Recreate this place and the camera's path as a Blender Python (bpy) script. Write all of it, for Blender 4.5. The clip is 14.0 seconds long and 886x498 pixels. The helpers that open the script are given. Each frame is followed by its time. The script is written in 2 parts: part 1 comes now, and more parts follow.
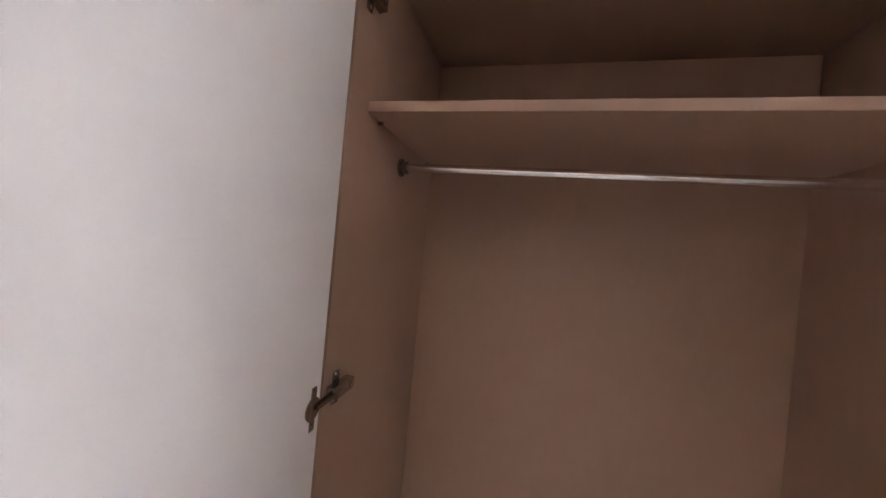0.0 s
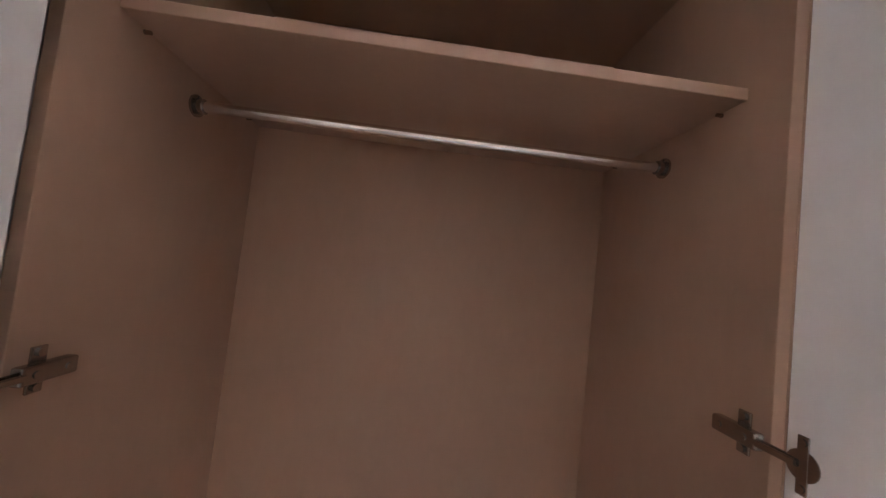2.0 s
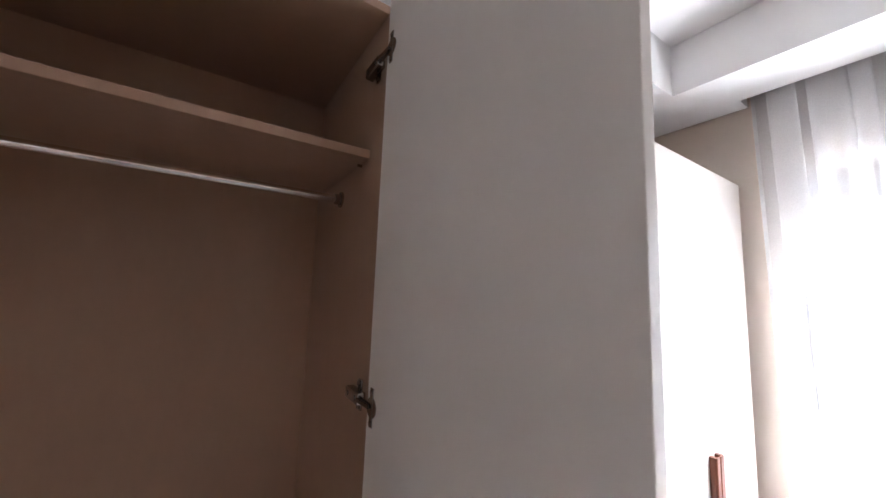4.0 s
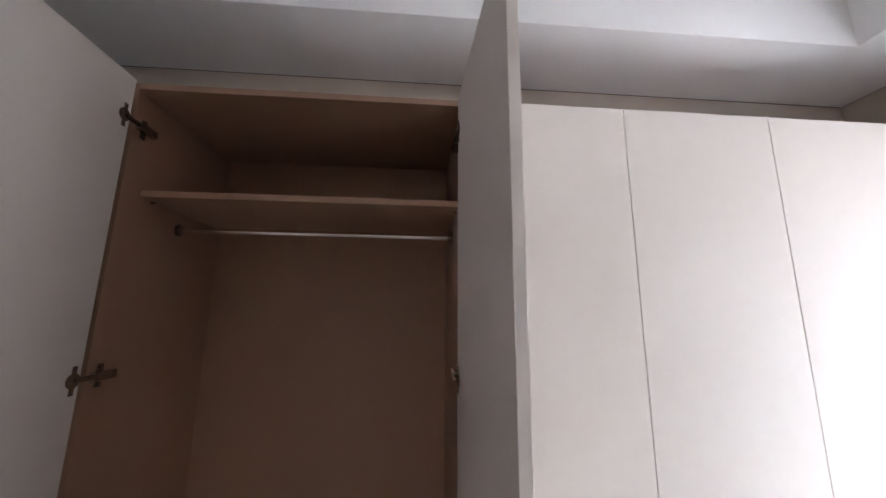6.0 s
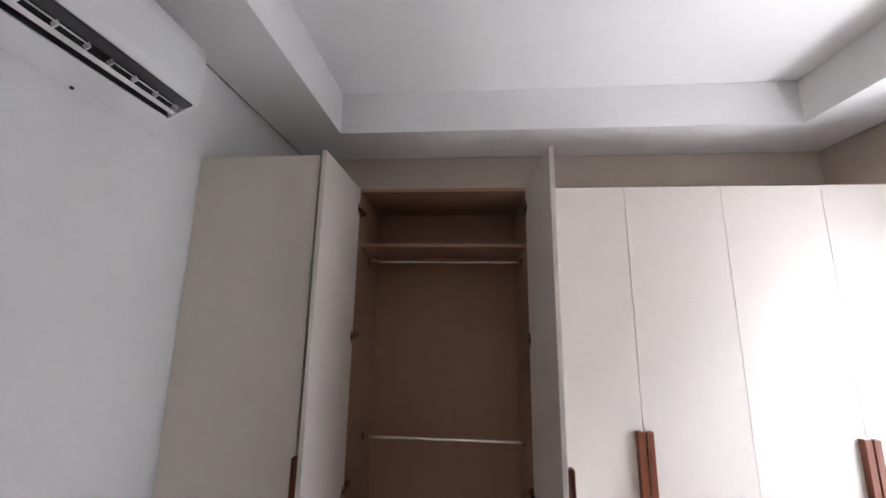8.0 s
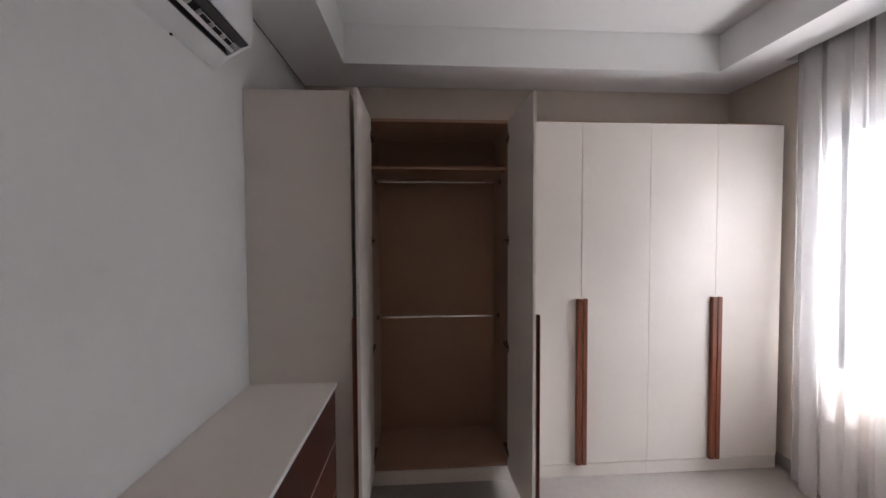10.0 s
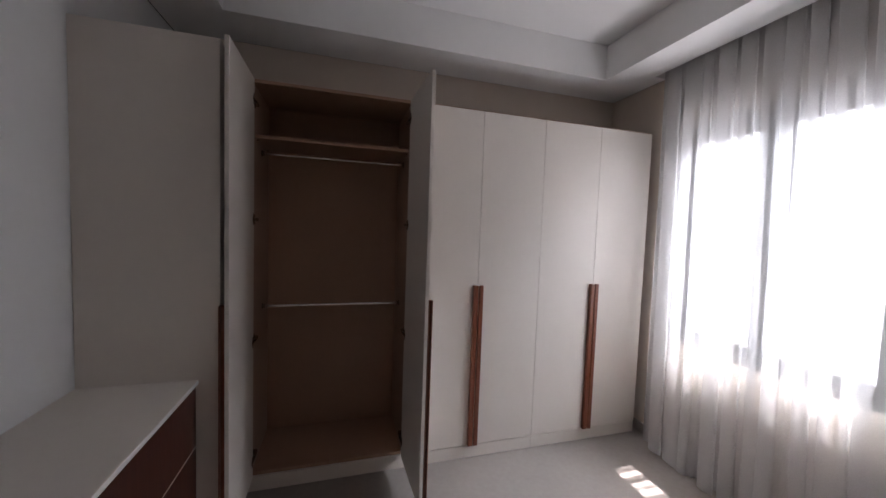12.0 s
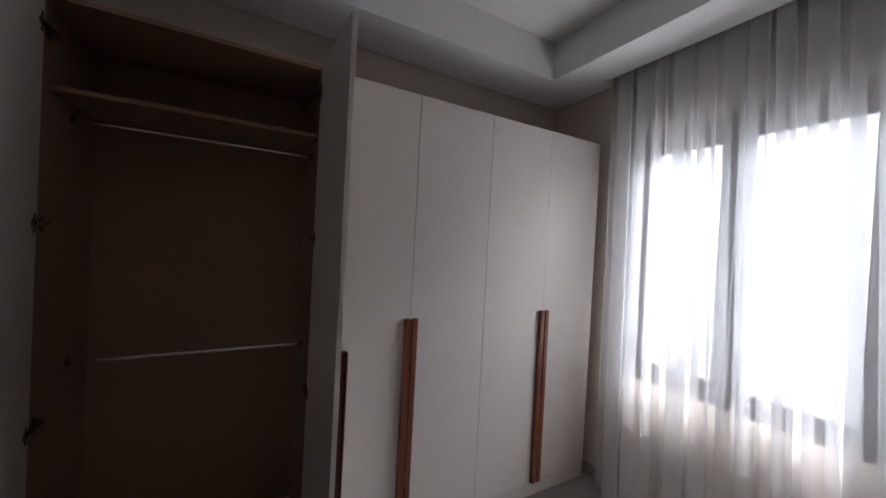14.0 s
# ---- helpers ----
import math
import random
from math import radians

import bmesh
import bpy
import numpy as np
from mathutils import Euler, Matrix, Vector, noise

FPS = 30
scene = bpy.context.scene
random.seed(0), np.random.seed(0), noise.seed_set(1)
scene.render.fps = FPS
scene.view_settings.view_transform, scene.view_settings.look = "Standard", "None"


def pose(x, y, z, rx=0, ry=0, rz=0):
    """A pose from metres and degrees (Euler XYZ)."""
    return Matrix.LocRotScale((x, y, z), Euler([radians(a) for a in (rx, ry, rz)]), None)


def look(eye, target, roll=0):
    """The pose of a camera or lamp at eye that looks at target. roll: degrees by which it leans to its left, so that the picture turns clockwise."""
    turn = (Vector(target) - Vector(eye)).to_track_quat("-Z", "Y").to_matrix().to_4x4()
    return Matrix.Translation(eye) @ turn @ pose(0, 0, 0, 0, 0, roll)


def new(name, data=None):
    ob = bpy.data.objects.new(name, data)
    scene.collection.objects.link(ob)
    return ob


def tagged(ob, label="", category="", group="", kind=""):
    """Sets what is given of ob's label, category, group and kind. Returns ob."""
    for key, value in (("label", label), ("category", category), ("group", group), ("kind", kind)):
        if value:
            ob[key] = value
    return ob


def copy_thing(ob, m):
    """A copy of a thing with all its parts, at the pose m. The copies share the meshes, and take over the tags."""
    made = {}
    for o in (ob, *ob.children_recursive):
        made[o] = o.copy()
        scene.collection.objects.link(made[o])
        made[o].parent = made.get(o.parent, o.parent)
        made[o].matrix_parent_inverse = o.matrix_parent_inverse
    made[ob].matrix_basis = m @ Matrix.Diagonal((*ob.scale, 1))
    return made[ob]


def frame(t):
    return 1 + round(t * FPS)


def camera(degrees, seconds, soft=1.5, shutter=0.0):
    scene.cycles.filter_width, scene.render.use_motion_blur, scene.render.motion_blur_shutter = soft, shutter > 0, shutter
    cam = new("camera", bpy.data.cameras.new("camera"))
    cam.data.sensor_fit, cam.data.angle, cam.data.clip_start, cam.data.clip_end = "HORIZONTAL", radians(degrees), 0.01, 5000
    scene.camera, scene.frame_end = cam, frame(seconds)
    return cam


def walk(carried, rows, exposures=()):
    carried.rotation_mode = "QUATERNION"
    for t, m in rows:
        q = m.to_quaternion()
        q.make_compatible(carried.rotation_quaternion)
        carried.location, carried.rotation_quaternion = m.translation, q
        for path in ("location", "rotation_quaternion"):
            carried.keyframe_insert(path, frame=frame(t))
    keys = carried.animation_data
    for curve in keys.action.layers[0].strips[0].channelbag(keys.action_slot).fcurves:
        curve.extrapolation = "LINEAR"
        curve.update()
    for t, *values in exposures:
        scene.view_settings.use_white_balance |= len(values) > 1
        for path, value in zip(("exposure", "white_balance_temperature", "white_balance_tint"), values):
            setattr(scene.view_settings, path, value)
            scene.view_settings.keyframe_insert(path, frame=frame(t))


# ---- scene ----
# Bedroom: a six-door wardrobe along the far wall (door fronts in the plane y = 0, wardrobe starting at x = 0),
# a tall side cabinet and a low drawer run along the left wall, a curtained window in the right wall.
cam = camera(103.0, 14.0)
PATH = [
    (0, (0.303, -0.459, 1.781), (-0.177, 1.483, 1.772), 5.3),
    (0.5, (0.258, -0.45, 1.868), (-0.017, 1.521, 2.071), 6.6),
    (1, (0.303, -0.499, 1.871), (-0.007, 1.471, 2.023), 6.3),
    (1.5, (0.393, -0.483, 1.796), (0.298, 1.505, 1.993), 8.5),
    (2, (0.441, -0.385, 1.709), (0.561, 1.609, 1.814), 6.4),
    (2.5, (0.44, -0.301, 1.706), (0.844, 1.657, 1.764), 3.4),
    (3, (0.444, -0.318, 1.75), (1.071, 1.575, 1.908), 3.7),
    (3.5, (0.512, -0.438, 1.759), (1.524, 1.27, 1.996), 2.3),
    (3.7, (0.561, -0.506, 1.752), (1.692, 1.128, 1.985), 1.9),
    (5.8, (0.793, -0.817, 1.658), (1.012, 1.144, 1.979), 1.6),
    (6, (0.767, -0.885, 1.690), (0.913, 1.073, 2.060), 0.6),
    (6.5, (0.637, -1.072, 1.732), (0.697, 0.891, 2.100), -1.9),
    (7, (0.601, -1.296, 1.712), (0.382, 0.647, 2.134), -1.1),
    (9.5, (0.441, -2.133, 1.59), (0.494, -0.135, 1.655), 3.3),
    (10, (0.334, -2.185, 1.561), (0.454, -0.19, 1.496), -0.3),
    (10.5, (0.287, -2.187, 1.518), (0.517, -0.204, 1.395), -0.5),
    (11, (0.304, -2.186, 1.517), (0.647, -0.22, 1.385), 0.2),
    (11.5, (0.372, -2.166, 1.512), (0.89, -0.238, 1.384), 0.4),
    (12, (0.475, -2.128, 1.524), (1.041, -0.213, 1.412), 2.0),
    (12.5, (0.517, -2.08, 1.514), (1.111, -0.174, 1.4), 2.7),
    (13, (0.51, -1.91, 1.548), (1.29, -0.07, 1.494), 2.0),
    (13.5, (0.521, -1.769, 1.555), (1.443, 0.004, 1.473), 2.2),
    (14, (0.625, -1.615, 1.54), (1.59, 0.136, 1.518), 3.0),
]
EXPOSURES = [
    (0.0, 5.15, 6300, 17),
    (2.0, 5.15, 6300, 17),
    (3.5, 4.70, 6400, 17),
    (5.0, 4.10, 6400, 17),
    (6.0, 3.92, 6400, 17),
    (7.0, 4.00, 6400, 17),
    (9.5, 3.40, 6800, 19),
    (11.0, 2.75, 6800, 20),
    (12.0, 2.57, 6700, 20),
    (13.0, 2.37, 6600, 18),
    (14.0, 1.90, 6500, 17),
]
walk(cam, [(t, look(eye, target, roll)) for t, eye, target, roll in PATH], EXPOSURES)

# ---- sizes ----
LEFT, RIGHT, BACK, REAR = -0.520, 2.76, 0.49, -3.45   # inner faces of the walls
CEILING, SOFFIT = 2.925, 2.675
DOOR_W, DOOR_TOP, DOOR_BOTTOM = 0.45, 2.282, 0.089
WIN_Y0, WIN_Y1, WIN_Z0, WIN_Z1 = -1.32, -0.18, 0.78, 2.30   # window opening

# ---- light ----
SUN_ELEVATION = 64.0
world = bpy.data.worlds.new("sky")
scene.world = world
world.use_nodes = True
wn = world.node_tree.nodes
sky = wn.new("ShaderNodeTexSky")
sky.sky_type, sky.sun_disc = "NISHITA", False
sky.sun_elevation, sky.sun_rotation = radians(SUN_ELEVATION), radians(90)
wn["Background"].inputs["Strength"].default_value = 0.12
world.node_tree.links.new(sky.outputs[0], wn["Background"].inputs["Color"])

sun_data = bpy.data.lights.new("sun", "SUN")
sun_data.energy, sun_data.angle, sun_data.color = 5.0, radians(0.5), (1.0, 0.985, 0.965)
sun_lamp = new("sun", sun_data)
sun_lamp.matrix_world = look((6 * math.cos(radians(SUN_ELEVATION)), -0.7, 6 * math.sin(radians(SUN_ELEVATION))), (0, -0.9, 0))

# daylight of the sky and the bright surroundings, entering through the window's opening
win_data = bpy.data.lights.new("window_daylight", "AREA")
win_data.shape, win_data.size, win_data.size_y = "RECTANGLE", 1.7, 1.9
win_data.energy, win_data.color = 5.2, (0.85, 0.935, 1.0)
win_lamp = new("window_daylight", win_data)
win_lamp.matrix_world = look((RIGHT + 0.24, (WIN_Y0 + WIN_Y1) / 2, 1.52), (RIGHT - 1.0, (WIN_Y0 + WIN_Y1) / 2, 1.52))

# added area lamp above the view, standing in for high sky, reaches deep into the room
sky_data = bpy.data.lights.new("unseen_sky_fill", "AREA")
sky_data.shape, sky_data.size, sky_data.size_y = "RECTANGLE", 3.2, 1.0
sky_data.energy, sky_data.color = 130.0, (0.79, 0.905, 1.0)
sky_lamp = new("unseen_sky_fill", sky_data)
sky_lamp.matrix_world = look((4.75, -0.55, 3.50), (2.80, (WIN_Y0 + WIN_Y1) / 2, 1.50))

# added area lamp, unseen below the sill, lights the ceiling in place of paving bounce
ground_data = bpy.data.lights.new("unseen_ground_fill", "AREA")
ground_data.shape, ground_data.size, ground_data.size_y = "RECTANGLE", 3.0, 1.2
ground_data.energy, ground_data.color = 55.0, (0.95, 0.97, 1.0)
ground_lamp = new("unseen_ground_fill", ground_data)
ground_lamp.matrix_world = look((4.60, (WIN_Y0 + WIN_Y1) / 2, -0.70), (2.80, (WIN_Y0 + WIN_Y1) / 2, 1.50))


# ---- materials ----
def material(name, color, rough=0.5, metal=0.0, vary=0.06, scale=6.0, bump=0.0, bump_scale=120.0, stretch=(1, 1, 1), coat=0.0, spec=0.5):
    """A painted or laminated surface: two scales of colour variation, rough spots and fine relief."""
    m = bpy.data.materials.new(name)
    m.use_nodes = True
    n, l = m.node_tree.nodes, m.node_tree.links
    b = n["Principled BSDF"]
    b.inputs["Roughness"].default_value, b.inputs["Metallic"].default_value = rough, metal
    b.inputs["Coat Weight"].default_value, b.inputs["Specular IOR Level"].default_value = coat, spec
    co, mp = n.new("ShaderNodeTexCoord"), n.new("ShaderNodeMapping")
    mp.inputs["Scale"].default_value = stretch
    l.new(co.outputs["Object"], mp.inputs["Vector"])
    big, fine = n.new("ShaderNodeTexNoise"), n.new("ShaderNodeTexNoise")
    big.inputs["Scale"].default_value, big.inputs["Detail"].default_value = scale, 4
    fine.inputs["Scale"].default_value, fine.inputs["Detail"].default_value = scale * 14, 3
    l.new(mp.outputs[0], big.inputs["Vector"]), l.new(mp.outputs[0], fine.inputs["Vector"])
    add = n.new("ShaderNodeMath")
    add.operation = "MULTIPLY_ADD"
    add.inputs[1].default_value = 0.6
    l.new(big.outputs["Fac"], add.inputs[0])
    half = n.new("ShaderNodeMath")
    half.operation = "MULTIPLY"
    half.inputs[1].default_value = 0.4
    l.new(fine.outputs["Fac"], half.inputs[0]), l.new(half.outputs[0], add.inputs[2])
    ramp = n.new("ShaderNodeValToRGB")
    ramp.color_ramp.elements[0].position, ramp.color_ramp.elements[1].position = 0.3, 0.7
    ramp.color_ramp.elements[0].color = (*[c * (1 - vary) for c in color], 1)
    ramp.color_ramp.elements[1].color = (*[min(1, c * (1 + vary)) for c in color], 1)
    l.new(add.outputs[0], ramp.inputs["Fac"]), l.new(ramp.outputs["Color"], b.inputs["Base Color"])
    rr = n.new("ShaderNodeMapRange")
    rr.inputs["To Min"].default_value, rr.inputs["To Max"].default_value = rough * 0.88, min(1, rough * 1.12)
    l.new(big.outputs["Fac"], rr.inputs["Value"]), l.new(rr.outputs[0], b.inputs["Roughness"])
    if bump:
        grain, bp = n.new("ShaderNodeTexNoise"), n.new("ShaderNodeBump")
        grain.inputs["Scale"].default_value, grain.inputs["Detail"].default_value = bump_scale, 3
        bp.inputs["Strength"].default_value, bp.inputs["Distance"].default_value = bump, 0.001
        l.new(mp.outputs[0], grain.inputs["Vector"])
        l.new(grain.outputs["Fac"], bp.inputs["Height"]), l.new(bp.outputs[0], b.inputs["Normal"])
    return m


def wood(name, dark, light, rough):
    """Stained wood with the grain along z."""
    m = bpy.data.materials.new(name)
    m.use_nodes = True
    n, l = m.node_tree.nodes, m.node_tree.links
    b = n["Principled BSDF"]
    co, mp = n.new("ShaderNodeTexCoord"), n.new("ShaderNodeMapping")
    mp.inputs["Scale"].default_value = (40, 40, 1.6)
    l.new(co.outputs["Object"], mp.inputs["Vector"])
    ns = n.new("ShaderNodeTexNoise")
    ns.inputs["Scale"].default_value, ns.inputs["Detail"].default_value, ns.inputs["Distortion"].default_value = 1.5, 6, 0.6
    l.new(mp.outputs[0], ns.inputs["Vector"])
    ramp = n.new("ShaderNodeValToRGB")
    ramp.color_ramp.elements[0].position, ramp.color_ramp.elements[1].position = 0.32, 0.68
    ramp.color_ramp.elements[0].color, ramp.color_ramp.elements[1].color = (*dark, 1), (*light, 1)
    l.new(ns.outputs["Fac"], ramp.inputs["Fac"]), l.new(ramp.outputs["Color"], b.inputs["Base Color"])
    bp = n.new("ShaderNodeBump")
    bp.inputs["Strength"].default_value, bp.inputs["Distance"].default_value = 0.15, 0.001
    l.new(ns.outputs["Fac"], bp.inputs["Height"]), l.new(bp.outputs[0], b.inputs["Normal"])
    b.inputs["Roughness"].default_value = rough
    return m


def sheer(name):
    """Thin woven voile: lets most light through, scatters the rest."""
    m = bpy.data.materials.new(name)
    m.use_nodes = True
    n, l = m.node_tree.nodes, m.node_tree.links
    n.remove(n["Principled BSDF"])
    out = n["Material Output"]
    clear, trans, diff = n.new("ShaderNodeBsdfTransparent"), n.new("ShaderNodeBsdfTranslucent"), n.new("ShaderNodeBsdfDiffuse")
    clear.inputs["Color"].default_value = (0.97, 0.97, 0.97, 1)
    trans.inputs["Color"].default_value = diff.inputs["Color"].default_value = (0.93, 0.93, 0.935, 1)
    cloth, mix = n.new("ShaderNodeMixShader"), n.new("ShaderNodeMixShader")
    cloth.inputs[0].default_value = 0.89
    l.new(trans.outputs[0], cloth.inputs[1]), l.new(diff.outputs[0], cloth.inputs[2])
    co, weave, rng = n.new("ShaderNodeTexCoord"), n.new("ShaderNodeTexNoise"), n.new("ShaderNodeMapRange")
    weave.inputs["Scale"].default_value, weave.inputs["Detail"].default_value = 240, 3
    rng.inputs["To Min"].default_value, rng.inputs["To Max"].default_value = 0.44, 0.56
    l.new(co.outputs["Object"], weave.inputs["Vector"]), l.new(weave.outputs["Fac"], rng.inputs["Value"])
    l.new(rng.outputs[0], mix.inputs[0])
    l.new(clear.outputs[0], mix.inputs[1]), l.new(cloth.outputs[0], mix.inputs[2])
    l.new(mix.outputs[0], out.inputs["Surface"])
    return m


def glass_material(name):
    m = bpy.data.materials.new(name)
    m.use_nodes = True
    b = m.node_tree.nodes["Principled BSDF"]
    b.inputs["Transmission Weight"].default_value, b.inputs["Roughness"].default_value, b.inputs["IOR"].default_value = 1.0, 0.0, 1.45
    return m


WALL = material("wall_paint", (0.77, 0.76, 0.75), 0.75, vary=0.025, scale=1.3, bump=0.25, bump_scale=160)
# beige copy of the wall paint: warm bounced light put into the colour
WARM_BOUNCE_WALL = material("wall_paint_warm_bounce", (0.66, 0.57, 0.49), 0.75, vary=0.025, scale=1.3, bump=0.25, bump_scale=160)
# for the unseen rear wall, coloured to throw warm light into the room
SAND_BOUNCE = material("sand_bounce_paint", (0.82, 0.70, 0.59), 0.75, vary=0.025, scale=1.3, bump=0.25, bump_scale=160)
CEIL = material("ceiling_paint", (0.83, 0.82, 0.81), 0.85, vary=0.02, scale=1.1, bump=0.2, bump_scale=140)
FLOOR = material("porcelain_floor", (0.345, 0.308, 0.282), 0.40, vary=0.10, scale=2.2, bump=0.06, bump_scale=60)
CREAM = material("cream_laminate", (0.77, 0.70, 0.64), 0.46, spec=0.22, vary=0.02, scale=2.0, bump=0.12, bump_scale=260)
TAUPE = material("taupe_laminate", (0.40, 0.238, 0.157), 0.45, vary=0.05, scale=4.0, bump=0.12, bump_scale=200, stretch=(1, 1, 0.4))
WOOD = wood("red_brown_wood", (0.175, 0.050, 0.024), (0.235, 0.070, 0.033), 0.36)
DARK_WOOD = wood("dark_brown_wood", (0.045, 0.010, 0.005), (0.078, 0.019, 0.009), 0.46)
STEEL = material("nickel_steel", (0.38, 0.34, 0.30), 0.24, metal=1.0, vary=0.05, scale=30)
CHROME = material("chrome_tube", (0.80, 0.79, 0.78), 0.16, metal=1.0, vary=0.03, scale=20)
AC_WHITE = material("white_plastic", (0.80, 0.80, 0.80), 0.35, vary=0.015, scale=3.0)
AC_GREY = material("grey_plastic", (0.07, 0.07, 0.073), 0.45, vary=0.05, scale=6.0)
AC_DARK = material("dark_plastic", (0.03, 0.03, 0.032), 0.5, vary=0.1, scale=8.0)
FRAME = material("dark_aluminium", (0.055, 0.05, 0.047), 0.4, metal=0.3, vary=0.08, scale=10)
CLIP_GAP_SHADE = material("black_clip_gap_shade", (0.02, 0.02, 0.02), 0.6)
BASE = material("baseboard_stone", (0.36, 0.33, 0.31), 0.45, vary=0.08, scale=3.0)
PLASTER = material("outside_plaster", (0.60, 0.57, 0.52), 0.9, vary=0.08, scale=2.0)
GROUND = material("outside_paving", (0.32, 0.30, 0.27), 0.9, vary=0.12, scale=0.6)
VOILE, GLASS = sheer("white_voile"), glass_material("window_glass")


# ---- mesh helpers ----
def box(bm, x0, x1, y0, y1, z0, z1, bevel=0.0, segments=1):
    made = bmesh.ops.create_cube(bm, size=1.0, matrix=Matrix.LocRotScale(
        ((x0 + x1) / 2, (y0 + y1) / 2, (z0 + z1) / 2), None, (abs(x1 - x0), abs(y1 - y0), abs(z1 - z0))))
    if bevel:
        edges = list({e for v in made["verts"] for e in v.link_edges})
        bmesh.ops.bevel(bm, geom=edges, offset=bevel, segments=segments, affect="EDGES", profile=0.5)
    return bm


def cylinder(bm, a, b, radius, sides=20, radius2=None):
    a, b = Vector(a), Vector(b)
    m = Matrix.Translation((a + b) / 2) @ (b - a).to_track_quat("Z", "Y").to_matrix().to_4x4()
    bmesh.ops.create_cone(bm, cap_ends=True, segments=sides, radius1=radius, radius2=radius if radius2 is None else radius2,
                          depth=(b - a).length, matrix=m)
    return bm


def prism(bm, outline, y0, y1):
    """A closed outline in x and z, drawn out along y."""
    front = [bm.verts.new((x, y0, z)) for x, z in outline]
    rear = [bm.verts.new((x, y1, z)) for x, z in outline]
    n = len(outline)
    for i in range(n):
        bm.faces.new((front[i], front[(i + 1) % n], rear[(i + 1) % n], rear[i]))
    bm.faces.new(front[::-1])
    bm.faces.new(rear)
    bmesh.ops.recalc_face_normals(bm, faces=bm.faces)
    return bm


def mesh_of(name, bm, mat, smooth=False):
    data = bpy.data.meshes.new(name)
    bm.to_mesh(data)
    bm.free()
    data.materials.append(mat)
    if smooth:
        data.shade_smooth()
    return data


def part(name, bm, mat, parent=None, label="", smooth=False):
    ob = new(name, mesh_of(name, bm, mat, smooth))
    if parent:
        ob.parent = parent
    return tagged(ob, label) if label else ob


def B(*a, **k):
    return box(bmesh.new(), *a, **k)


def structure(name, bm, mat, label, category):
    return tagged(part(name, bm, mat), label, category, kind="structure")


# ---- the room ----
T = 0.16
structure("floor", B(LEFT - T, RIGHT + T, REAR - T, BACK + T, -0.12, 0), FLOOR, "pale greige satin porcelain floor", "floor")
structure("wall_left", B(LEFT - T, LEFT, REAR - T, BACK + T, 0, CEILING + 0.1), WALL, "white painted plaster wall behind the drawer run", "wall")
structure("wall_back", B(LEFT, RIGHT, BACK, BACK + T, 0, CEILING + 0.1), WARM_BOUNCE_WALL, "painted plaster wall behind the wardrobe, warm bounce light in its pale beige", "wall")
structure("wall_rear", B(LEFT, RIGHT, REAR - T, REAR, 0, CEILING + 0.1), SAND_BOUNCE, "unseen plain wall behind the walker, sand-coloured to bounce warm light", "wall")
bm = bmesh.new()
box(bm, RIGHT, RIGHT + T, WIN_Y1, BACK + T, 0, CEILING + 0.1)
box(bm, RIGHT, RIGHT + T, REAR - T, WIN_Y0, 0, CEILING + 0.1)
box(bm, RIGHT, RIGHT + T, WIN_Y0, WIN_Y1, 0, WIN_Z0)
box(bm, RIGHT, RIGHT + T, WIN_Y0, WIN_Y1, WIN_Z1, CEILING + 0.1)
structure("wall_window", bm, WARM_BOUNCE_WALL, "painted wall with the curtained window, warm bounce light in its pale beige", "wall")
structure("ceiling", B(LEFT, RIGHT, REAR, BACK, CEILING, CEILING + 0.1), CEIL, "white painted raised tray ceiling", "ceiling")

# dropped border round the raised ceiling, with a narrow shadow gap at the walls and a pocket for the curtain
GAP, INL, INB, INR, INF, POCKET = 0.009, -0.154, 0.130, 2.362, -3.10, 2.645
bm = bmesh.new()
box(bm, LEFT + GAP, INL, REAR + 0.005, BACK - GAP, SOFFIT, CEILING - 0.002)
box(bm, INL, INR, INB, BACK - GAP, SOFFIT, CEILING - 0.002)
box(bm, INR, POCKET, REAR + 0.005, BACK - GAP, SOFFIT, CEILING - 0.002)
box(bm, POCKET, RIGHT - GAP, -0.04, BACK - GAP, SOFFIT, CEILING - 0.002)
box(bm, INL, INR, REAR + 0.005, INF, SOFFIT, CEILING - 0.002)
bmesh.ops.remove_doubles(bm, verts=bm.verts, dist=1e-5)
structure("ceiling_border", bm, CEIL, "dropped plasterboard ceiling border with curtain pocket", "ceiling")

# black strips laid in the gap: its shade as colour
bm = bmesh.new()
box(bm, LEFT + 0.0005, LEFT + GAP - 0.0005, REAR + 0.005, BACK - 0.002, SOFFIT + 0.003, SOFFIT + 0.010)
box(bm, LEFT + GAP, RIGHT - GAP, BACK - GAP + 0.003, BACK - 0.0005, SOFFIT + 0.003, SOFFIT + 0.010)
box(bm, RIGHT - GAP + 0.0005, RIGHT - 0.0005, -0.04, BACK - GAP, SOFFIT + 0.003, SOFFIT + 0.010)
structure("trim", bm, CLIP_GAP_SHADE, "black strip painting the shade in the gap between ceiling border and walls", "trim")
bm = bmesh.new()
box(bm, RIGHT - 0.012, RIGHT, REAR, BACK, 0, 0.08, 0.002)
structure("baseboard", bm, BASE, "greige stone baseboard under the window wall", "baseboard")


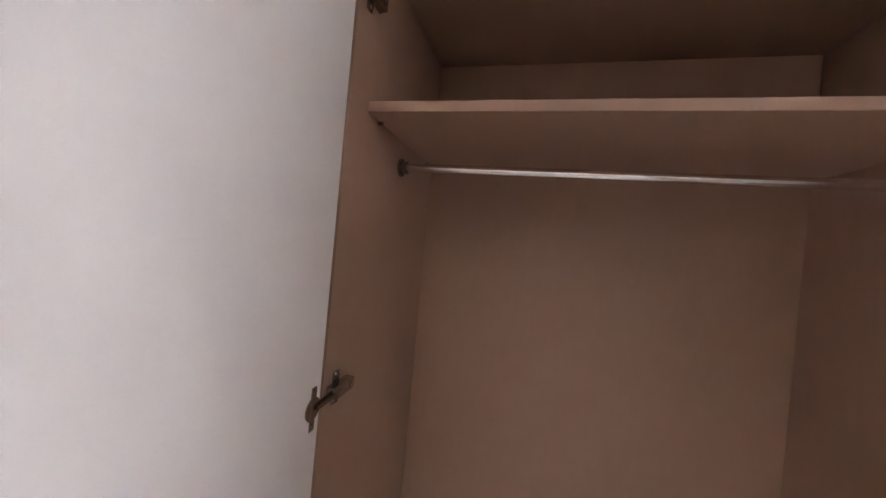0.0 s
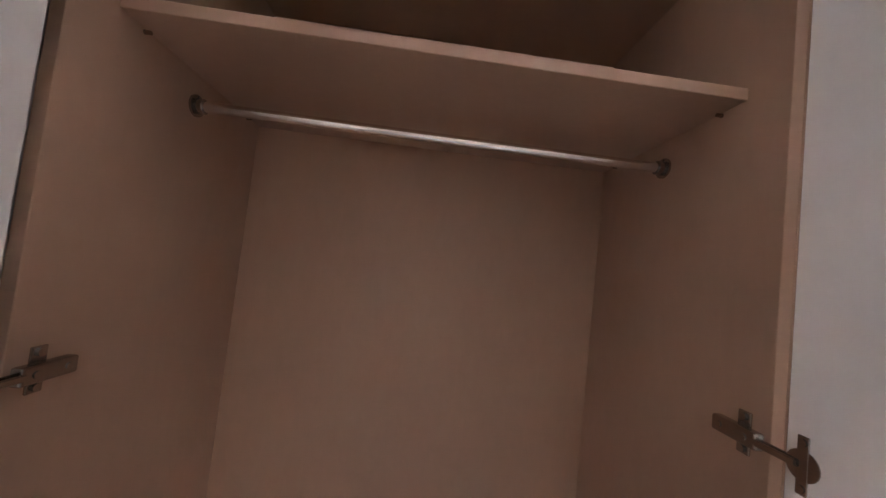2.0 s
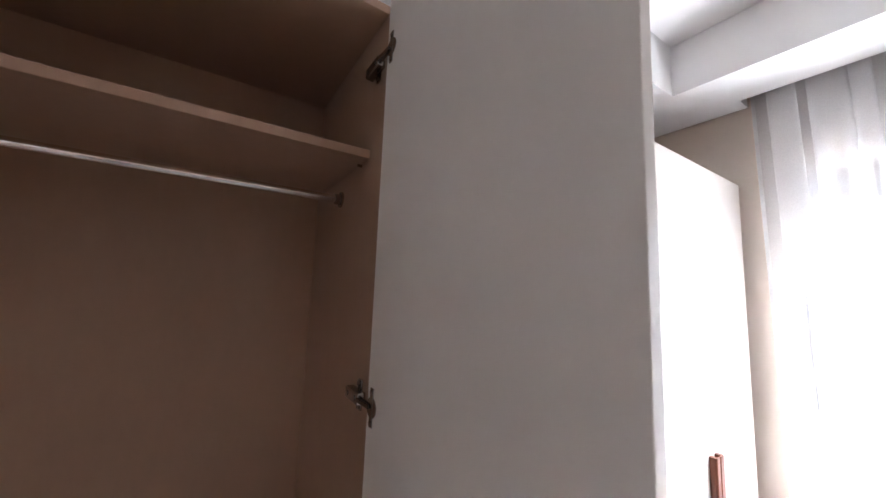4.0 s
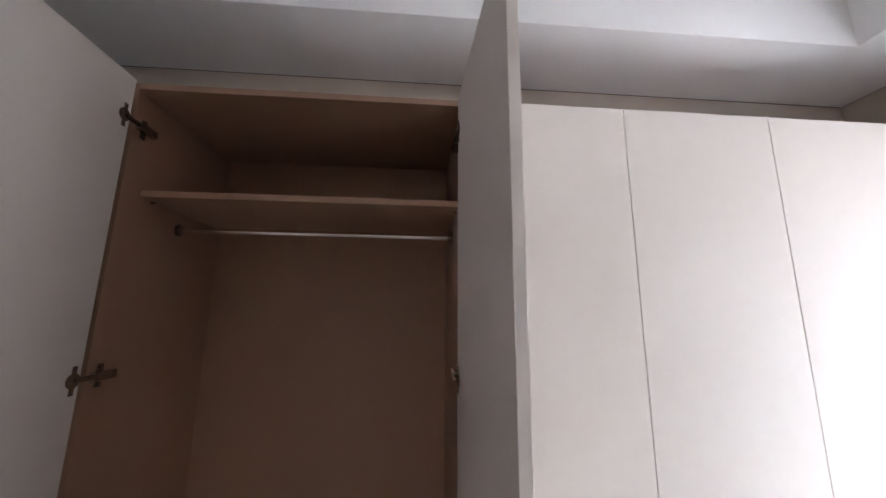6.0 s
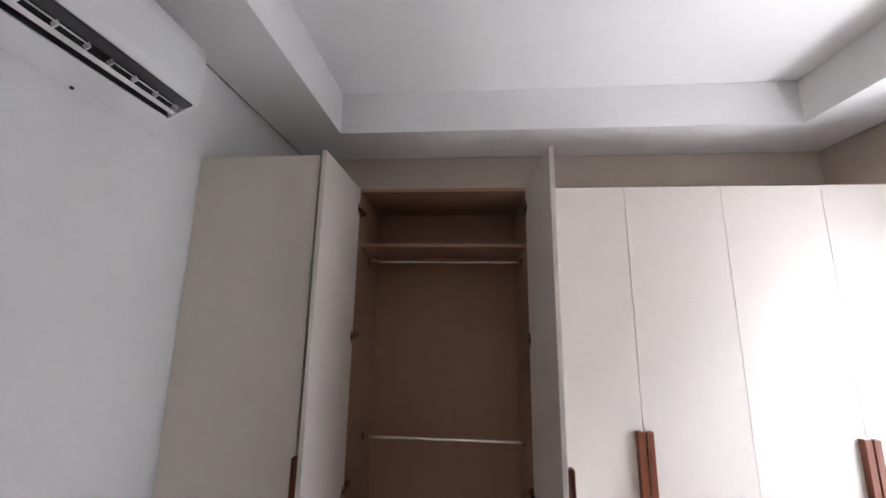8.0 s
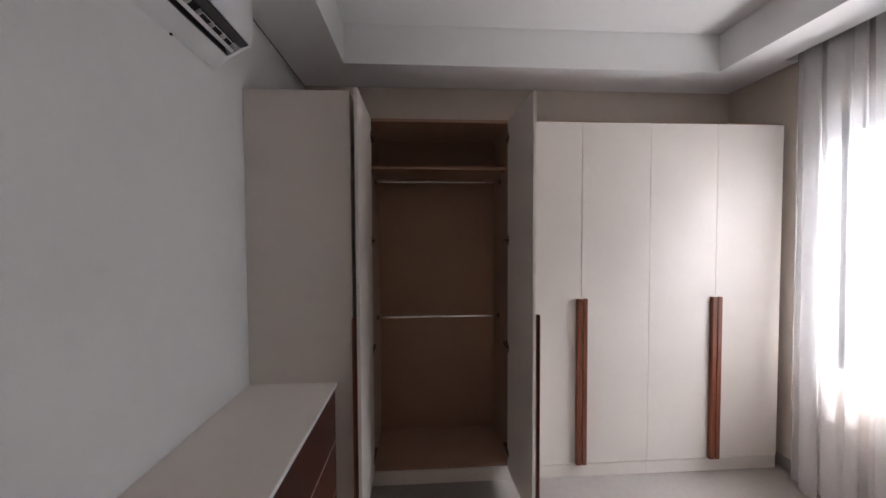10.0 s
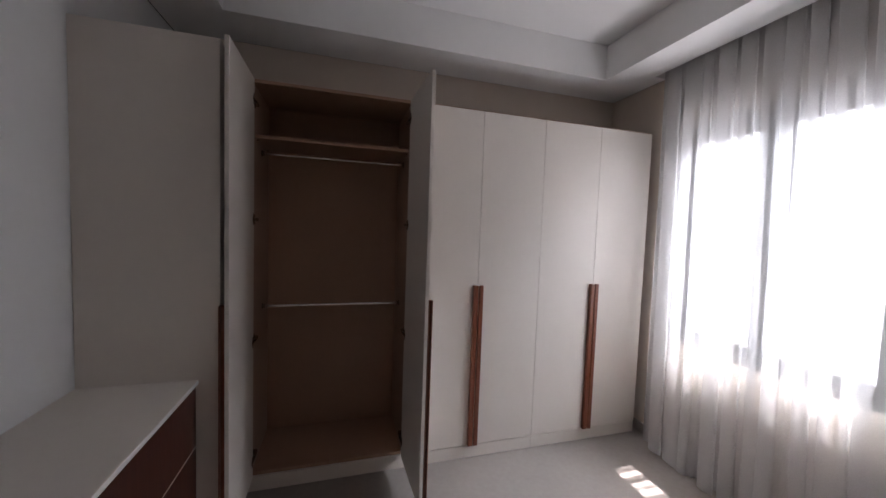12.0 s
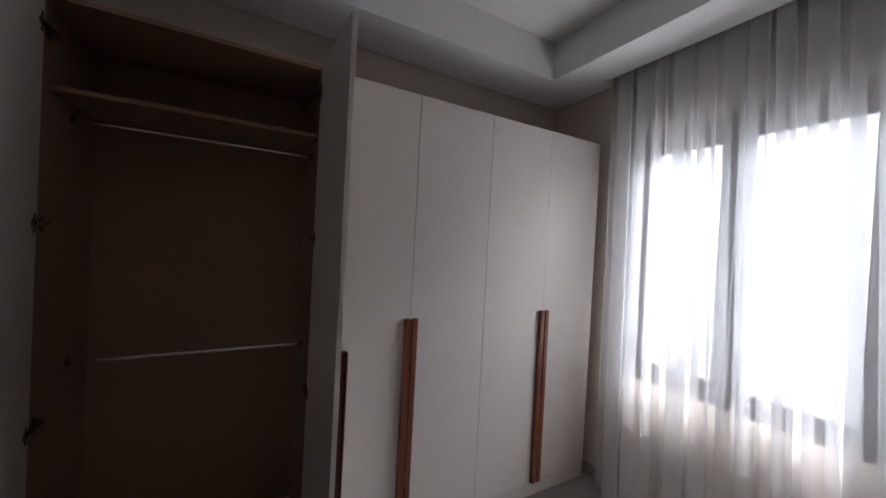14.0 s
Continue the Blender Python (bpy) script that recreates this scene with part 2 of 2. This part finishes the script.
# ---- window ----
def build_window():
    win = structure("window_1", B(RIGHT + 0.002, RIGHT + T + 0.03, WIN_Y0, WIN_Y1, WIN_Z0 - 0.03, WIN_Z0 + 0.002, 0.003), BASE,
                    "dark-framed sliding window behind a sheer curtain", "window")
    x0, x1 = RIGHT + 0.008, RIGHT + 0.078
    bm = bmesh.new()
    box(bm, x0, x1, WIN_Y0, WIN_Y0 + 0.05, WIN_Z0, WIN_Z1, 0.002)
    box(bm, x0, x1, WIN_Y1 - 0.05, WIN_Y1, WIN_Z0, WIN_Z1, 0.002)
    box(bm, x0, x1, WIN_Y0 + 0.05, WIN_Y1 - 0.05, WIN_Z0 + 0.002, WIN_Z0 + 0.05, 0.002)
    box(bm, x0, x1, WIN_Y0 + 0.05, WIN_Y1 - 0.05, WIN_Z1 - 0.085, WIN_Z1, 0.002)
    part("window_frame", bm, FRAME, win, "dark bronze aluminium outer frame")
    mid = (WIN_Y0 + WIN_Y1) / 2
    for a, b, x in ((WIN_Y0 + 0.05, mid + 0.06, x0 + 0.004), (mid - 0.06, WIN_Y1 - 0.05, x0 + 0.036)):
        z0, z1, w = WIN_Z0 + 0.05, WIN_Z1 - 0.085, 0.06
        bm = bmesh.new()
        box(bm, x, x + 0.028, a, a + w, z0, z1, 0.002)
        box(bm, x, x + 0.028, b - w, b, z0, z1, 0.002)
        box(bm, x, x + 0.028, a + w, b - w, z0, z0 + w, 0.002)
        box(bm, x, x + 0.028, a + w, b - w, z1 - w, z1, 0.002)
        sash = part("sash", bm, FRAME, win)
        pane = part("pane", B(x + 0.011, x + 0.017, a + w - 0.008, b - w + 0.008, z0 + w - 0.008, z1 - w + 0.008), GLASS, sash, "clear glass pane")
        pane.visible_shadow = False
        part("latch", B(x - 0.012, x, (b - w if a < mid - 0.3 else a) + 0.02, (b - w if a < mid - 0.3 else a) + 0.04, 1.4, 1.52, 0.003), FRAME, sash)


build_window()

# outside: ground to the horizon and an unseen slab, added to keep the high sun off most of the glass
structure("ground", B(RIGHT + T, 400, -400, 400, -3.3, -3.0), GROUND, "pale paving outside the window", "ground")


balcony = structure("backdrop_sun_blocker", B(RIGHT + T + 0.03, 3.57, -4.5, 2.5, 2.76, 2.92, 0.01), PLASTER, "unseen plastered slab added above the window to block the high sun", "balcony")

hazy = bpy.data.materials.new("bright_haze")
hazy.use_nodes = True
hn, hl = hazy.node_tree.nodes, hazy.node_tree.links
hn.remove(hn["Principled BSDF"])
glow = hn.new("ShaderNodeEmission")
glow.inputs["Color"].default_value, glow.inputs["Strength"].default_value = (0.87, 0.935, 1.0, 1), 0.20
hl.new(glow.outputs[0], hn["Material Output"].inputs["Surface"])
structure("backdrop", B(7.0, 7.02, -9, 7, -3.0, 5.2), hazy, "bright hazy daylight outside the window", "backdrop")

# ---- wardrobe ----
def handle_bm(side):
    """A long wooden grip strip along the free edge of a door whose hinge is at x = 0; side is +1 for a left hinge."""
    bm = bmesh.new()
    a, b = side * 0.4155, side * 0.4475
    # front lip overhanging a finger groove along the free edge
    prism_pts = [(a, 0.0), (a, -0.019), (a + side * 0.004, -0.024), (b - side * 0.002, -0.024), (b, -0.022), (b, -0.0195),
                 (b - side * 0.013, -0.018), (b - side * 0.013, 0.0)]
    lo = [bm.verts.new((x, y, DOOR_BOTTOM + 0.004)) for x, y in prism_pts]
    hi = [bm.verts.new((x, y, 1.166)) for x, y in prism_pts]
    n = len(lo)
    for i in range(n):
        bm.faces.new((lo[i], lo[(i + 1) % n], hi[(i + 1) % n], hi[i]))
    bm.faces.new(lo), bm.faces.new(hi)
    bmesh.ops.recalc_face_normals(bm, faces=bm.faces)
    return bm


HINGES = (0.19, 0.868, 1.542, 2.174)


def hinge_cup(bm, side, z):
    """The cup and its flange let into the inner face of a door."""
    cx, y = side * 0.0185, 0.018
    cylinder(bm, (cx, y - 0.006, z), (cx, y + 0.0015, z), 0.0165, 22)
    box(bm, cx - 0.006, cx + 0.006, y, y + 0.0018, z - 0.031, z + 0.031, 0.0008)
    for dz in (-0.024, 0.024):
        cylinder(bm, (cx, y, z + dz), (cx, y + 0.003, z + dz), 0.004, 10)


def build_door(parent, side, m):
    bm = box(bmesh.new(), side * 0.0010, side * 0.4490, 0.0, 0.018, DOOR_BOTTOM, DOOR_TOP, 0.0012, 2)
    door = part("door", bm, CREAM, parent, "cream laminate door with a wooden grip strip")
    door.matrix_local = m
    part("handle", handle_bm(side), WOOD, door, "long red-brown wooden grip strip")
    for z in HINGES:
        bm = bmesh.new()
        hinge_cup(bm, side, z)
        part("hinge_cup", bm, STEEL, door)
    return door


def bar(bm, a, b, wide, thick):
    """A flat bar from a to b in a level plane, wide along z."""
    a, b = Vector(a), Vector(b)
    turn = math.atan2(b.y - a.y, b.x - a.x)
    m = Matrix.Translation((a + b) / 2) @ Matrix.Rotation(turn, 4, "Z") @ Matrix.Diagonal(((b - a).length, thick, wide, 1))
    made = bmesh.ops.create_cube(bm, size=1.0, matrix=m)
    bmesh.ops.bevel(bm, geom=list({e for v in made["verts"] for e in v.link_edges}), offset=0.0012, segments=2, affect="EDGES")


def build_hinge_arm(parent, x, side, z, reach):
    """Winged plate screwed to the cabinet side, the channel-shaped arm on it and the links to the door's cup."""
    bm = bmesh.new()
    xs = lambda d: x + side * d
    box(bm, xs(0.0), xs(0.0035), 0.044, 0.062, z - 0.027, z + 0.027, 0.0015, 2)
    box(bm, xs(0.0), xs(0.006), 0.030, 0.090, z - 0.0085, z + 0.0085, 0.0015, 2)
    box(bm, xs(0.005), xs(0.0185), 0.022, 0.086, z - 0.0105, z + 0.0105, 0.003, 3)
    for dz in (-0.020, 0.020):
        cylinder(bm, (xs(0.003), 0.053, z + dz), (xs(0.0065), 0.053, z + dz), 0.0048, 14)
    for y in (0.038, 0.074):
        cylinder(bm, (xs(0.018), y, z), (xs(0.0198), y, z), 0.0042, 14)
    part("hinge_arm", bm, STEEL, parent, "nickel-plated concealed hinge arm")
    bm = bmesh.new()
    mid = Vector((xs(0.012), 0.026, z))
    bar(bm, mid, reach, 0.011, 0.004)
    bar(bm, mid + Vector((side * 0.006, 0.002, 0)), Vector(reach) + Vector((side * 0.004, 0.004, 0)), 0.008, 0.003)
    cylinder(bm, (mid.x, mid.y, z - 0.0095), (mid.x, mid.y, z + 0.0095), 0.0032, 10)
    part("hinge_link", bm, STEEL, parent)


def carcass(unit, w, inner):
    e = 0.018
    y0, y1 = 0.0205, BACK - 0.004
    top, low = DOOR_TOP + 0.012, DOOR_BOTTOM - 0.004
    part("side_panel", B(0.0005, e, y0, y1, low, top, 0.0008), inner, unit)
    part("side_panel", B(w - e, w - 0.0005, y0, y1, low, top, 0.0008), inner, unit)
    part("top_panel", B(e, w - e, y0, y1, top - e, top, 0.0008), inner, unit)
    part("bottom_panel", B(e, w - e, y0, y1, low, low + e, 0.0008), inner, unit)
    part("back_panel", B(e, w - e, y1 - 0.008, y1, low + e, top - e), inner, unit)
    part("plinth", B(0.0005, w - 0.0005, 0.004, 0.020, 0, low - 0.001, 0.0008), CREAM, unit, "cream laminate plinth board")
    part("base_frame", B(0.02, w - 0.02, 0.022, y1, 0, low - 0.001), inner, unit)


def build_rod(unit, w, y, z):
    rod = part("hanging_rod", cylinder(bmesh.new(), (0.022, y, z), (w - 0.022, y, z), 0.0095, 24), CHROME, unit, "chrome tube clothes rod", smooth=False)
    for x, s in ((0.018, 1), (w - 0.018, -1)):
        bm = bmesh.new()
        cylinder(bm, (x, y, z), (x + s * 0.004, y, z), 0.019, 20)
        cylinder(bm, (x + s * 0.004, y, z), (x + s * 0.016, y, z), 0.013, 20)
        cylinder(bm, (x + s * 0.004, y, z + 0.0155), (x + s * 0.0055, y, z + 0.0155), 0.0025, 10)
        part("rod_bracket", bm, STEEL, rod)


W = 2 * DOOR_W
open_unit = tagged(new("wardrobe"), "cream wardrobe unit with both doors open and an empty taupe interior", "wardrobe", "wardrobe units")
carcass(open_unit, W, TAUPE)
part("shelf", B(0.0185, W - 0.0185, 0.081, BACK - 0.013, 1.996, 2.014, 0.001), TAUPE, open_unit, "fixed taupe laminate shelf")
for x, s in ((0.018, 1), (W - 0.018, -1)):
    for y in (0.125, 0.420):
        bm = bmesh.new()
        cylinder(bm, (x, y, 1.9925), (x + s * 0.009, y, 1.9925), 0.003, 12)
        cylinder(bm, (x, y, 1.9925), (x + s * 0.0015, y, 1.9925), 0.0034, 14)
        part("shelf_support", bm, STEEL, open_unit)
build_rod(open_unit, W, 0.25, 1.943)
build_rod(open_unit, W, 0.29, 1.003)
LEFT_OPEN = pose(0.014, -0.008, 0, 0, 0, -90)
RIGHT_OPEN = pose(0.888, -0.006, 0, 0, 0, 92.2)
build_door(open_unit, 1, LEFT_OPEN)
build_door(open_unit, -1, RIGHT_OPEN)
for z in HINGES:
    build_hinge_arm(open_unit, 0.018, 1, z, LEFT_OPEN @ Vector((0.0185, 0.018, z)))
    build_hinge_arm(open_unit, W - 0.018, -1, z, RIGHT_OPEN @ Vector((-0.0185, 0.018, z)))

shut_unit = tagged(new("wardrobe"), "cream wardrobe unit with closed doors and long wooden handles", "wardrobe", "wardrobe units")
carcass(shut_unit, W, TAUPE)
build_door(shut_unit, 1, pose(0, 0, 0))
build_door(shut_unit, -1, pose(W, 0, 0))
shut_unit.matrix_basis = pose(W, 0, 0)
copy_thing(shut_unit, pose(2 * W, 0, 0))

# ---- tall side cabinet in the corner ----
PANEL_Y, PANEL_X = -0.418, -0.012
tall = tagged(new("tall_cabinet"), "tall cream laminate corner cabinet beside the wardrobe", "cabinet")
part("side_panel", B(LEFT + 0.002, PANEL_X, PANEL_Y, PANEL_Y + 0.02, 0.0, DOOR_TOP - 0.002, 0.0012, 2), CREAM, tall)
part("body", B(LEFT + 0.002, PANEL_X - 0.002, PANEL_Y + 0.021, BACK - 0.004, 0.0, DOOR_TOP - 0.006), CREAM, tall)

# ---- low drawer run along the left wall ----
TOP_Z, TOP_X, RUN_END = 0.842, -0.095, -3.3
worktop = tagged(part("worktop", B(LEFT + 0.001, TOP_X, RUN_END, PANEL_Y - 0.001, TOP_Z - 0.018, TOP_Z, 0.0015, 2), CREAM),
                 "long cream laminate worktop on the drawer units", "worktop")


part("edge_band", B(TOP_X + 0.0002, TOP_X + 0.0016, RUN_END + 0.001, PANEL_Y - 0.002, TOP_Z - 0.0175, TOP_Z - 0.0012), AC_WHITE, worktop, "white edge band")


def build_drawers(y1, width):
    unit = tagged(new("drawer_unit"), "low drawer unit with dark red-brown wooden fronts", "drawer unit", "drawer units under the worktop")
    part("body", B(LEFT + 0.002, TOP_X - 0.030, y1 - width, y1, 0.06, TOP_Z - 0.019), CREAM, unit, "cream laminate carcass")
    part("plinth", B(LEFT + 0.05, TOP_X - 0.06, y1 - width, y1, 0, 0.06), CREAM, unit)
    for z0, z1 in ((0.066, 0.297), (0.303, 0.546), (0.552, TOP_Z - 0.022)):
        bm = box(bmesh.new(), TOP_X - 0.029, TOP_X - 0.008, y1 - width + 0.0015, y1 - 0.0015, z0, z1, 0.0015, 2)
        part("drawer_front", bm, DARK_WOOD, unit, "dark red-brown wooden drawer front")
    for z in (0.300, 0.549):
        part("rail", B(TOP_X - 0.0295, TOP_X - 0.0085, y1 - width + 0.0015, y1 - 0.0015, z - 0.0022, z + 0.0022), CREAM, unit, "thin cream rail between drawer fronts")
    return unit


for k in range(3):
    build_drawers(PANEL_Y - 0.002 - k * 0.961, 0.96)


# ---- air conditioner ----
def build_ac():
    y1, y0, w = -0.640, -1.50, LEFT
    ac = tagged(new("air_conditioner"), "white wall-mounted split air conditioner with its flap ajar", "air conditioner")
    low, lip, high = (w + 0.058, 2.312), (w + 0.148, 2.362), 2.612
    run = math.hypot(lip[0] - low[0], lip[1] - low[1])
    ex, ez = (lip[0] - low[0]) / run, (lip[1] - low[1]) / run

    def across(s, h):
        """A point of the cross-section: s along the outlet from its rear lip, h into the housing."""
        return (low[0] + ex * s - ez * h, low[1] + ez * s + ex * h)

    shell = [(w + 0.155, 2.40), (w + 0.158, 2.47), (w + 0.155, 2.545), (w + 0.146, 2.585), (w + 0.128, 2.606), (w + 0.105, high), (w + 0.001, high)]
    back = (w + 0.001, 2.262)
    part("body", prism(bmesh.new(), [back, low, across(0.004, 0.045), across(0.080, 0.050), lip] + shell, y0 + 0.016, y1 - 0.016), AC_WHITE, ac)
    for a, b in ((y1 - 0.016, y1), (y0, y0 + 0.016)):
        part("end_cap", prism(bmesh.new(), [back, low, lip] + shell, a, b), AC_WHITE, ac)
    part("outlet", prism(bmesh.new(), [across(0.002, 0.004), across(0.006, 0.040), across(0.079, 0.044), across(0.098, 0.006), across(0.092, 0.006),
                                       across(0.076, 0.036), across(0.010, 0.034), across(0.005, 0.004)], y0 + 0.017, y1 - 0.017), AC_DARK, ac, "dark air outlet")
    part("vane", prism(bmesh.new(), [across(0.023, -0.001), across(0.037, 0.000), across(0.037, 0.004), across(0.024, 0.003)], y0 + 0.020, y1 - 0.022), AC_WHITE, ac)
    part("flap", prism(bmesh.new(), [across(0.064, 0.003), across(0.094, -0.003), across(0.1005, 0.000), across(0.066, 0.008)], y0 + 0.018, y1 - 0.018), AC_GREY, ac, "grey swing flap of the outlet")
    # upright deflectors in linked groups of three openings
    pitch, gap, y = 0.074, 0.062, y1 - 0.034
    while y - 3 * pitch > y0 + 0.02:
        part("rim", prism(bmesh.new(), [across(0.0545, 0.001), across(0.0572, 0.001), across(0.0572, 0.006), across(0.0545, 0.006)], y - 3 * pitch, y), AC_WHITE, ac)
        for i in range(4):
            yy = y - i * pitch
            part("fin", prism(bmesh.new(), [across(0.037, 0.001), across(0.052, 0.001), across(0.0560, 0.003), across(0.056, 0.018), across(0.037, 0.018)], yy - 0.0016, yy + 0.0016), AC_WHITE, ac)
        y -= 3 * pitch + gap
    part("clip", B(w + 0.001, w + 0.008, -0.909, -0.901, 2.256, 2.264, 0.001), CLIP_GAP_SHADE, ac)


build_ac()


# ---- curtain ----
def build_curtain():
    y_start, y_end = -0.075, -3.15
    n, rows = 1100, 24
    top, hem = CEILING - 0.06, 0.012
    rnd = random.Random(5)
    # folds of uneven width and depth
    knots, s = [], 0.0
    while s < 3.4:
        width = rnd.uniform(0.075, 0.15)
        knots.append((s, width, rnd.uniform(0.55, 1.1), rnd.uniform(-0.02, 0.02)))
        s += width
    def fold(s):
        for a, width, depth, lean in knots:
            if a <= s < a + width:
                u = (s - a) / width
                over = width * (0.22 + 0.07 * depth)
                return math.sin(2 * math.pi * u) * depth, lean, over * math.sin(4 * math.pi * u)
        return 0.0, 0.0, 0.0
    bm = bmesh.new()
    grid = []
    for j in range(rows + 1):
        f = j / rows
        z = top + (hem - top) * f
        line = []
        for i in range(n + 1):
            s = i / n * (y_start - y_end)
            d, lean, over = fold(s)
            amp = 0.028 + 0.012 * f
            slow = noise.noise(Vector((s * 2.2, f * 1.5, 3.1))) * 0.02 * f
            x = 2.703 - 0.060 * f + amp * d + slow + 0.0022 * math.sin(s * 170 + 2.0 * math.sin(s * 9)) * (0.4 + 0.6 * f)
            y = y_start - 0.10 * f - s + over * (0.92 + 0.08 * f) + lean * f * 1.2 + 0.012 * math.sin(s * 41 + 1.3) * f
            line.append(bm.verts.new((min(x, 2.748), y, z + (0.006 * math.sin(s * 13) if j == rows else 0))))
        grid.append(line)
    for j in range(rows):
        for i in range(n):
            bm.faces.new((grid[j][i], grid[j][i + 1], grid[j + 1][i + 1], grid[j + 1][i]))
    curtain = tagged(part("curtain", bm, VOILE, smooth=True), "floor-length sheer white voile curtain in soft folds", "curtain")
    part("curtain_track", B(2.682, 2.722, y_end, y_start + 0.005, CEILING - 0.058, CEILING - 0.001, 0.002), AC_WHITE, curtain)


build_curtain()
